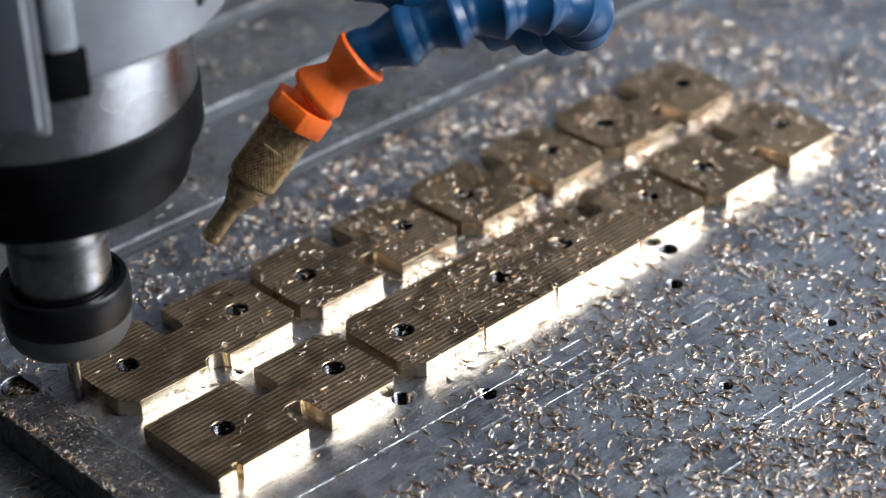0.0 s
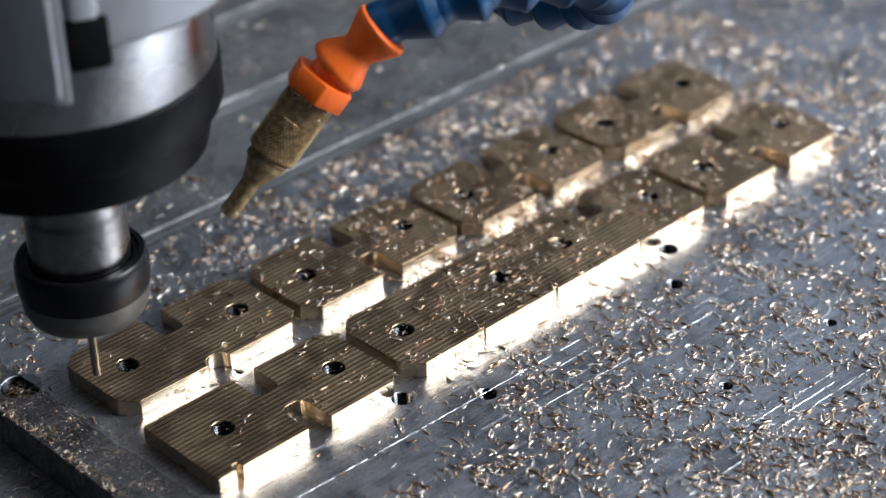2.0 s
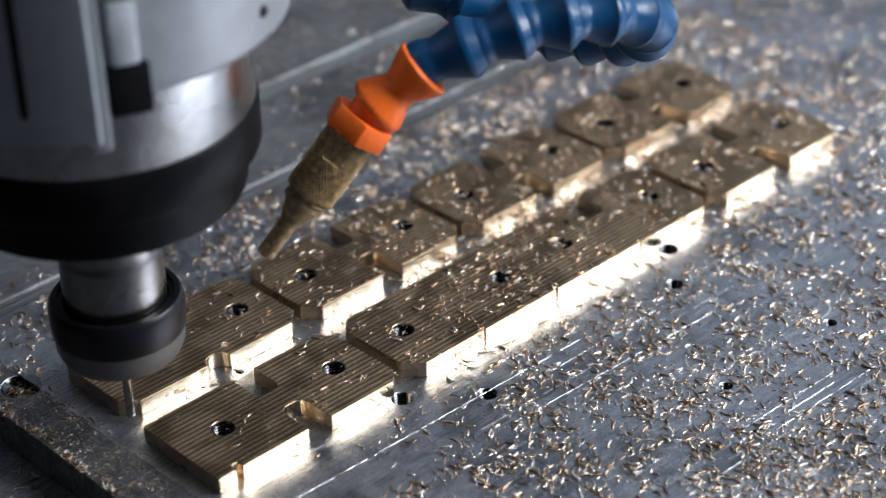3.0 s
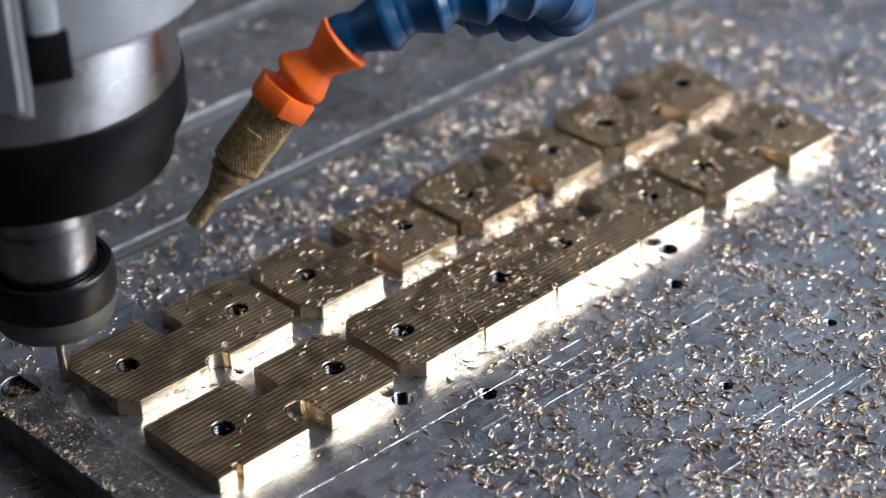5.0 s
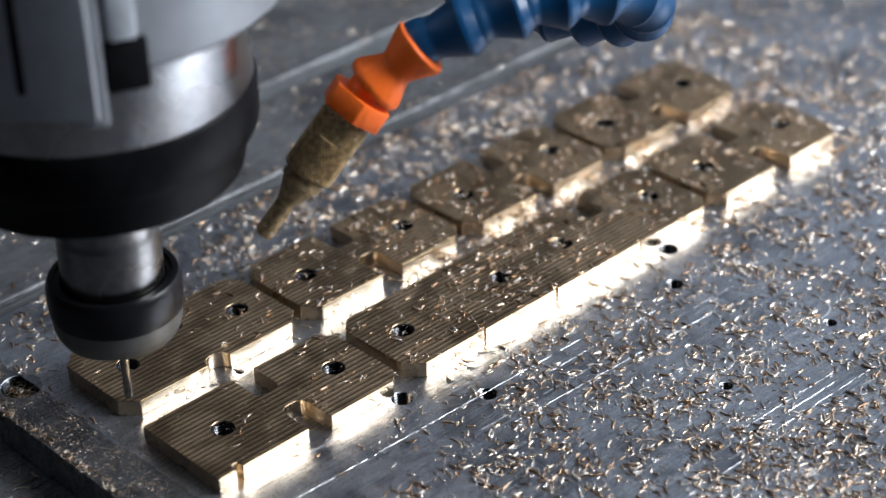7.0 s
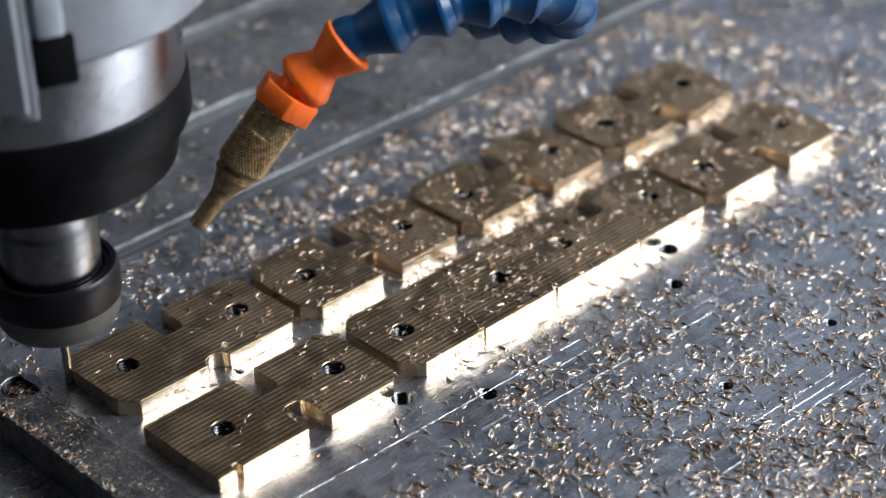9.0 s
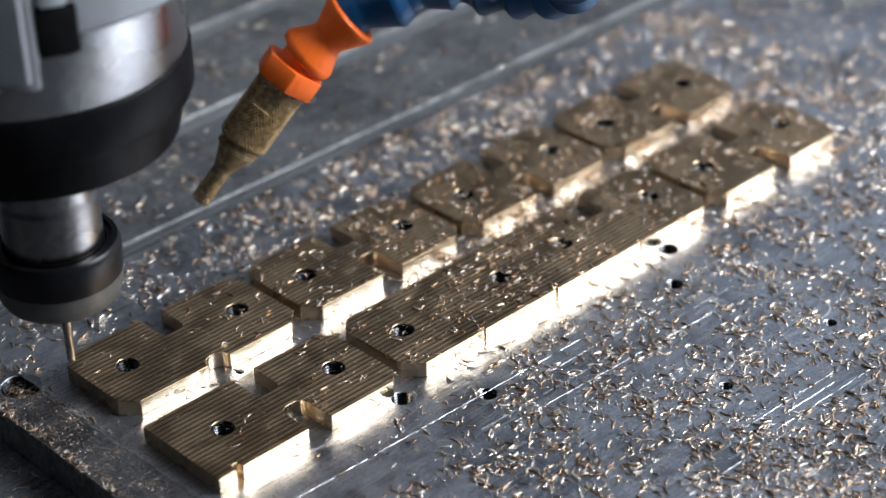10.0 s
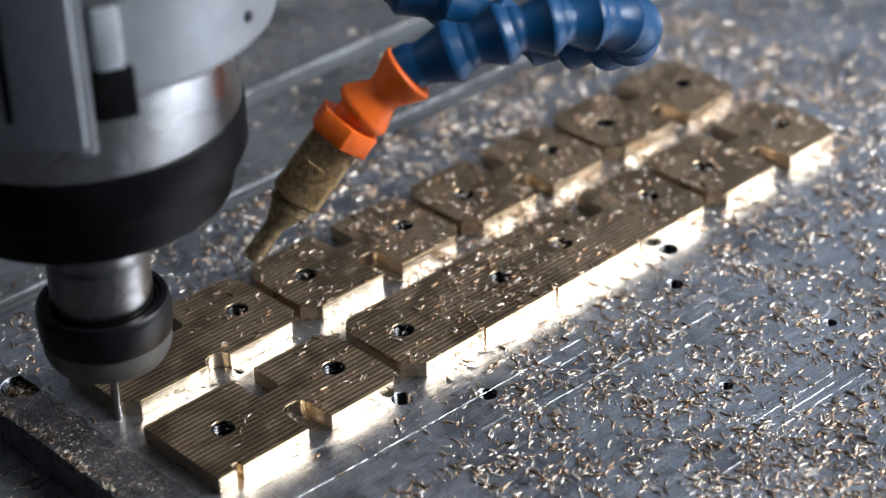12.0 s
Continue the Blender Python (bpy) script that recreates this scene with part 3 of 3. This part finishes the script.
def knurled(r, z0, z1, flat):
    steps, rows = 320, 120
    bm = bmesh.new()
    rings = []
    for k in range(rows + 1):
        z = z0 + (z1 - z0) * k / rows
        edge = min(z - z0, z1 - z)
        ring = []
        for i in range(steps):
            a = 2 * math.pi * i / steps
            u, v = (a * 40 / (2 * math.pi) + z / 1.25) % 1, (a * 40 / (2 * math.pi) - z / 1.25) % 1
            h = min(abs(u - 0.5), abs(v - 0.5)) * 2
            rr = r - 0.5 + 0.5 * min(1, h * 1.5)
            rr -= max(0, 0.7 - edge) * 0.7
            x, y = rr * math.cos(a), rr * math.sin(a)
            if z > z1 - 6.5:
                d = x * math.cos(flat) + y * math.sin(flat)
                if d > r - 0.75:
                    x -= (d - r + 0.75) * math.cos(flat)
                    y -= (d - r + 0.75) * math.sin(flat)
            ring.append(bm.verts.new((x * MM, y * MM, z * MM)))
        rings.append(ring)
    for p, q in zip(rings, rings[1:]):
        for i in range(steps):
            j = (i + 1) % steps
            bm.faces.new((p[i], p[j], q[j], q[i]))
    bm.faces.new(rings[0][::-1])
    bm.faces.new(rings[-1])
    return bm


def hose_segment(r=6.9, ln=10.5):
    prof = [(3.6, -2.4), (5.0, -2.4), (5.2, -1.6), (5.3, -0.3), (5.1, 0.7), (4.9, 1.1), (4.8, 1.6), (4.75, 2.2), (r * 0.95, ln * 0.64),
            (r, ln * 0.68), (r * 1.0, ln * 0.75), (r * 0.96, ln * 0.79), (5.6, ln * 0.92), (5.2, ln * 0.97), (4.9, ln), (4.2, ln)]
    return lathe(prof, 48)


TIP, NECK = (27.3, -19.9, 39.9), (49.2, -30.6, 69.7)


def build_hose():
    hose = tagged(new("coolant_hose"), "blue segmented coolant hose with orange end and brass nozzle", "coolant hose")
    m = along(TIP, NECK) @ Matrix.Diagonal((1.025, 1.025, 0.955, 1))
    tube = [(1.35, 0.8), (1.5, 0.0), (2.0, 0.0), (2.1, 0.3), (2.1, 9.4), (2.3, 10.0), (4.1, 15.0), (4.7, 15.4), (4.75, 16.6), (4.3, 17.0), (4.2, 18.6), (3, 19)]
    o = part("nozzle_tip", mesh_of("nozzle_tip", lathe(tube, 48)), OLD_BRASS, hose, "stained brass nozzle tip")
    o.matrix_basis = m
    o = part("knurled_grip", mesh_of("knurled_grip", knurled(5.7, 17.8, 35.0, 2.6), 25), OLD_BRASS, hose, "knurled dirty brass collar")
    o.matrix_basis = m
    # slivers that cling to the collar and the tip
    rng, sl = random.Random(8), bmesh.new()
    for _ in range(130):
        z = rng.choice((rng.uniform(18, 35), rng.uniform(33.5, 35), rng.uniform(0.2, 3)))
        r = 2.05 if z < 9 else 5.6
        q = Matrix.Rotation(rng.uniform(0, 6.28), 4, "Z") @ Matrix.Translation((r * MM, 0, z * MM)) @ Matrix.Rotation(rng.uniform(0, 3.1), 4, "X")
        bmesh.ops.create_cube(sl, size=1, matrix=q @ Matrix.Diagonal((0.18 * MM, 0.2 * MM, rng.uniform(0.25, 0.8) * MM, 1)))
    o = part("clinging_chips", sl, CHIP, hose, "tiny bright chips stuck to the nozzle")
    o.matrix_basis = m
    hexa = bmesh.new()
    bmesh.ops.create_cone(hexa, segments=6, radius1=7.5 * MM, radius2=7.5 * MM, depth=5.6 * MM, cap_ends=True, matrix=Matrix.Translation((0, 0, 38.0 * MM)))
    bmesh.ops.bevel(hexa, geom=hexa.edges[:], offset=0.35 * MM, segments=2, affect="EDGES", profile=0.5)
    o = part("hex_adapter", mesh_of("hex_adapter", hexa), ORANGE, hose, "orange plastic hex adapter")
    o.matrix_basis = m @ Matrix.Rotation(0.25, 4, "Z")
    o = part("adapter_neck", mesh_of("adapter_neck", lathe([(3, 40), (4.3, 40), (4.1, 44.5), (3, 45)], 40)), ORANGE, hose)
    o.matrix_basis = m
    a, b = (50.9, -31.5, 71.3), (60.0, -38.2, 80.2)
    bell = [(3.6, 0.0), (5.6, 0.0), (6.5, 0.6), (6.75, 1.5), (6.6, 2.4), (4.6, 6.2), (4.1, 7.4), (4.3, 8.4), (6.2, 12.8), (6.7, 14.0), (6.7, 14.9), (6.2, 15.4), (5.7, 15.5), (4.6, 15.5)]
    o = part("orange_segment", mesh_of("orange_segment", lathe(bell, 48)), ORANGE, hose, "orange plastic hose end segment")
    o.matrix_basis = along(a, b) @ Matrix.Diagonal((1.025, 1.025, 0.97, 1))
    chain = [(60.7, -38.7, 81.6), (69.8, -46.7, 86.0), (78.1, -52.4, 88.7), (86.5, -57.5, 89.3), (95.8, -60.6, 88.0), (104.8, -60.5, 84.1), (112.1, -56.6, 78.4),
             (116.9, -50.9, 72.6), (117.5, -42.5, 68.6), (115.4, -34.0, 66.8), (112.1, -24.7, 66.2), (107.1, -14.3, 68.0), (102.2, -3.9, 71.1), (97.1, 6.6, 75.2), (93.4, 15.3, 79.4)]
    seg = mesh_of("blue_segment", hose_segment())
    for p, q in zip(chain, chain[1:]):
        o = part("blue_segment", seg, BLUE, hose)
        o.matrix_basis = along(p, q) @ Matrix.Diagonal((1.02, 1.02, max(1.025, (Vector(q) - Vector(p)).length / 10.3), 1))
    return hose


spindle, collet = build_spindle()
hose = build_hose()

# tool tip in mm at each time: trim the end of the first part, lift, cross over it, plunge, trim again
TOOL = [
    (0.00, -69.20, 30.28, 0.05),
    (0.25, -67.90, 34.60, 0.05),
    (0.50, -66.63, 38.71, 0.05),
    (1.00, -66.65, 39.75, 3.14),
    (1.42, -65.70, 40.44, 5.97),
    (1.50, -65.65, 39.33, 6.24),
    (2.00, -65.40, 27.43, 6.28),
    (2.50, -65.06, 16.01, 6.16),
    (2.60, -64.78, 15.17, 5.68),
    (2.80, -65.76, 14.16, 3.75),
    (3.00, -66.30, 13.69, 1.83),
    (3.20, -66.08, 14.15, 0.05),
    (3.30, -66.21, 14.35, 0.05),
    (3.60, -67.33, 17.44, 0.05),
    (3.85, -68.63, 20.32, 0.05),
    (4.33, -69.02, 30.98, 0.05),
    (4.65, -68.40, 35.61, 0.05),
    (4.80, -68.35, 36.44, 0.28),
    (5.00, -68.90, 36.33, 1.54),
    (5.50, -65.20, 41.44, 4.54),
    (5.60, -65.14, 41.50, 5.09),
    (5.76, -65.89, 40.02, 6.00),
    (6.00, -65.85, 34.76, 6.13),
    (6.50, -65.31, 22.95, 6.07),
    (6.80, -65.06, 15.89, 6.03),
    (7.00, -65.23, 15.31, 6.00),
    (7.20, -66.33, 14.02, 3.62),
    (7.45, -66.53, 13.95, 0.68),
    (7.60, -66.19, 14.93, 0.05),
    (7.90, -67.44, 17.92, 0.05),
    (8.15, -68.70, 20.94, 0.05),
    (8.60, -68.87, 29.97, 0.05),
    (8.80, -68.32, 33.36, 0.05),
    (9.00, -67.27, 37.08, 0.05),
    (9.50, -66.73, 38.69, 3.56),
    (9.85, -65.97, 39.91, 5.99),
    (10.00, -66.05, 36.87, 6.20),
    (10.50, -65.37, 24.96, 6.08),
    (10.88, -64.92, 16.25, 6.00),
    (11.00, -64.58, 15.73, 5.76),
    (11.50, -65.72, 14.36, 0.05),
    (11.65, -66.18, 14.42, 0.05),
    (12.00, -67.57, 17.12, 0.05),
]


def motions():
    walk(spindle, [(t, pose(x * MM, y * MM, z * MM)) for t, x, y, z in TOOL])
    walk(hose, [(t, pose(x * MM, y * MM, z * MM)) for t, x, y, z in TOOL])
    walk(collet, [(i / 30, pose(0, 0, 0.0182, 0, 0, 80 * i)) for i in range(361)])


motions()
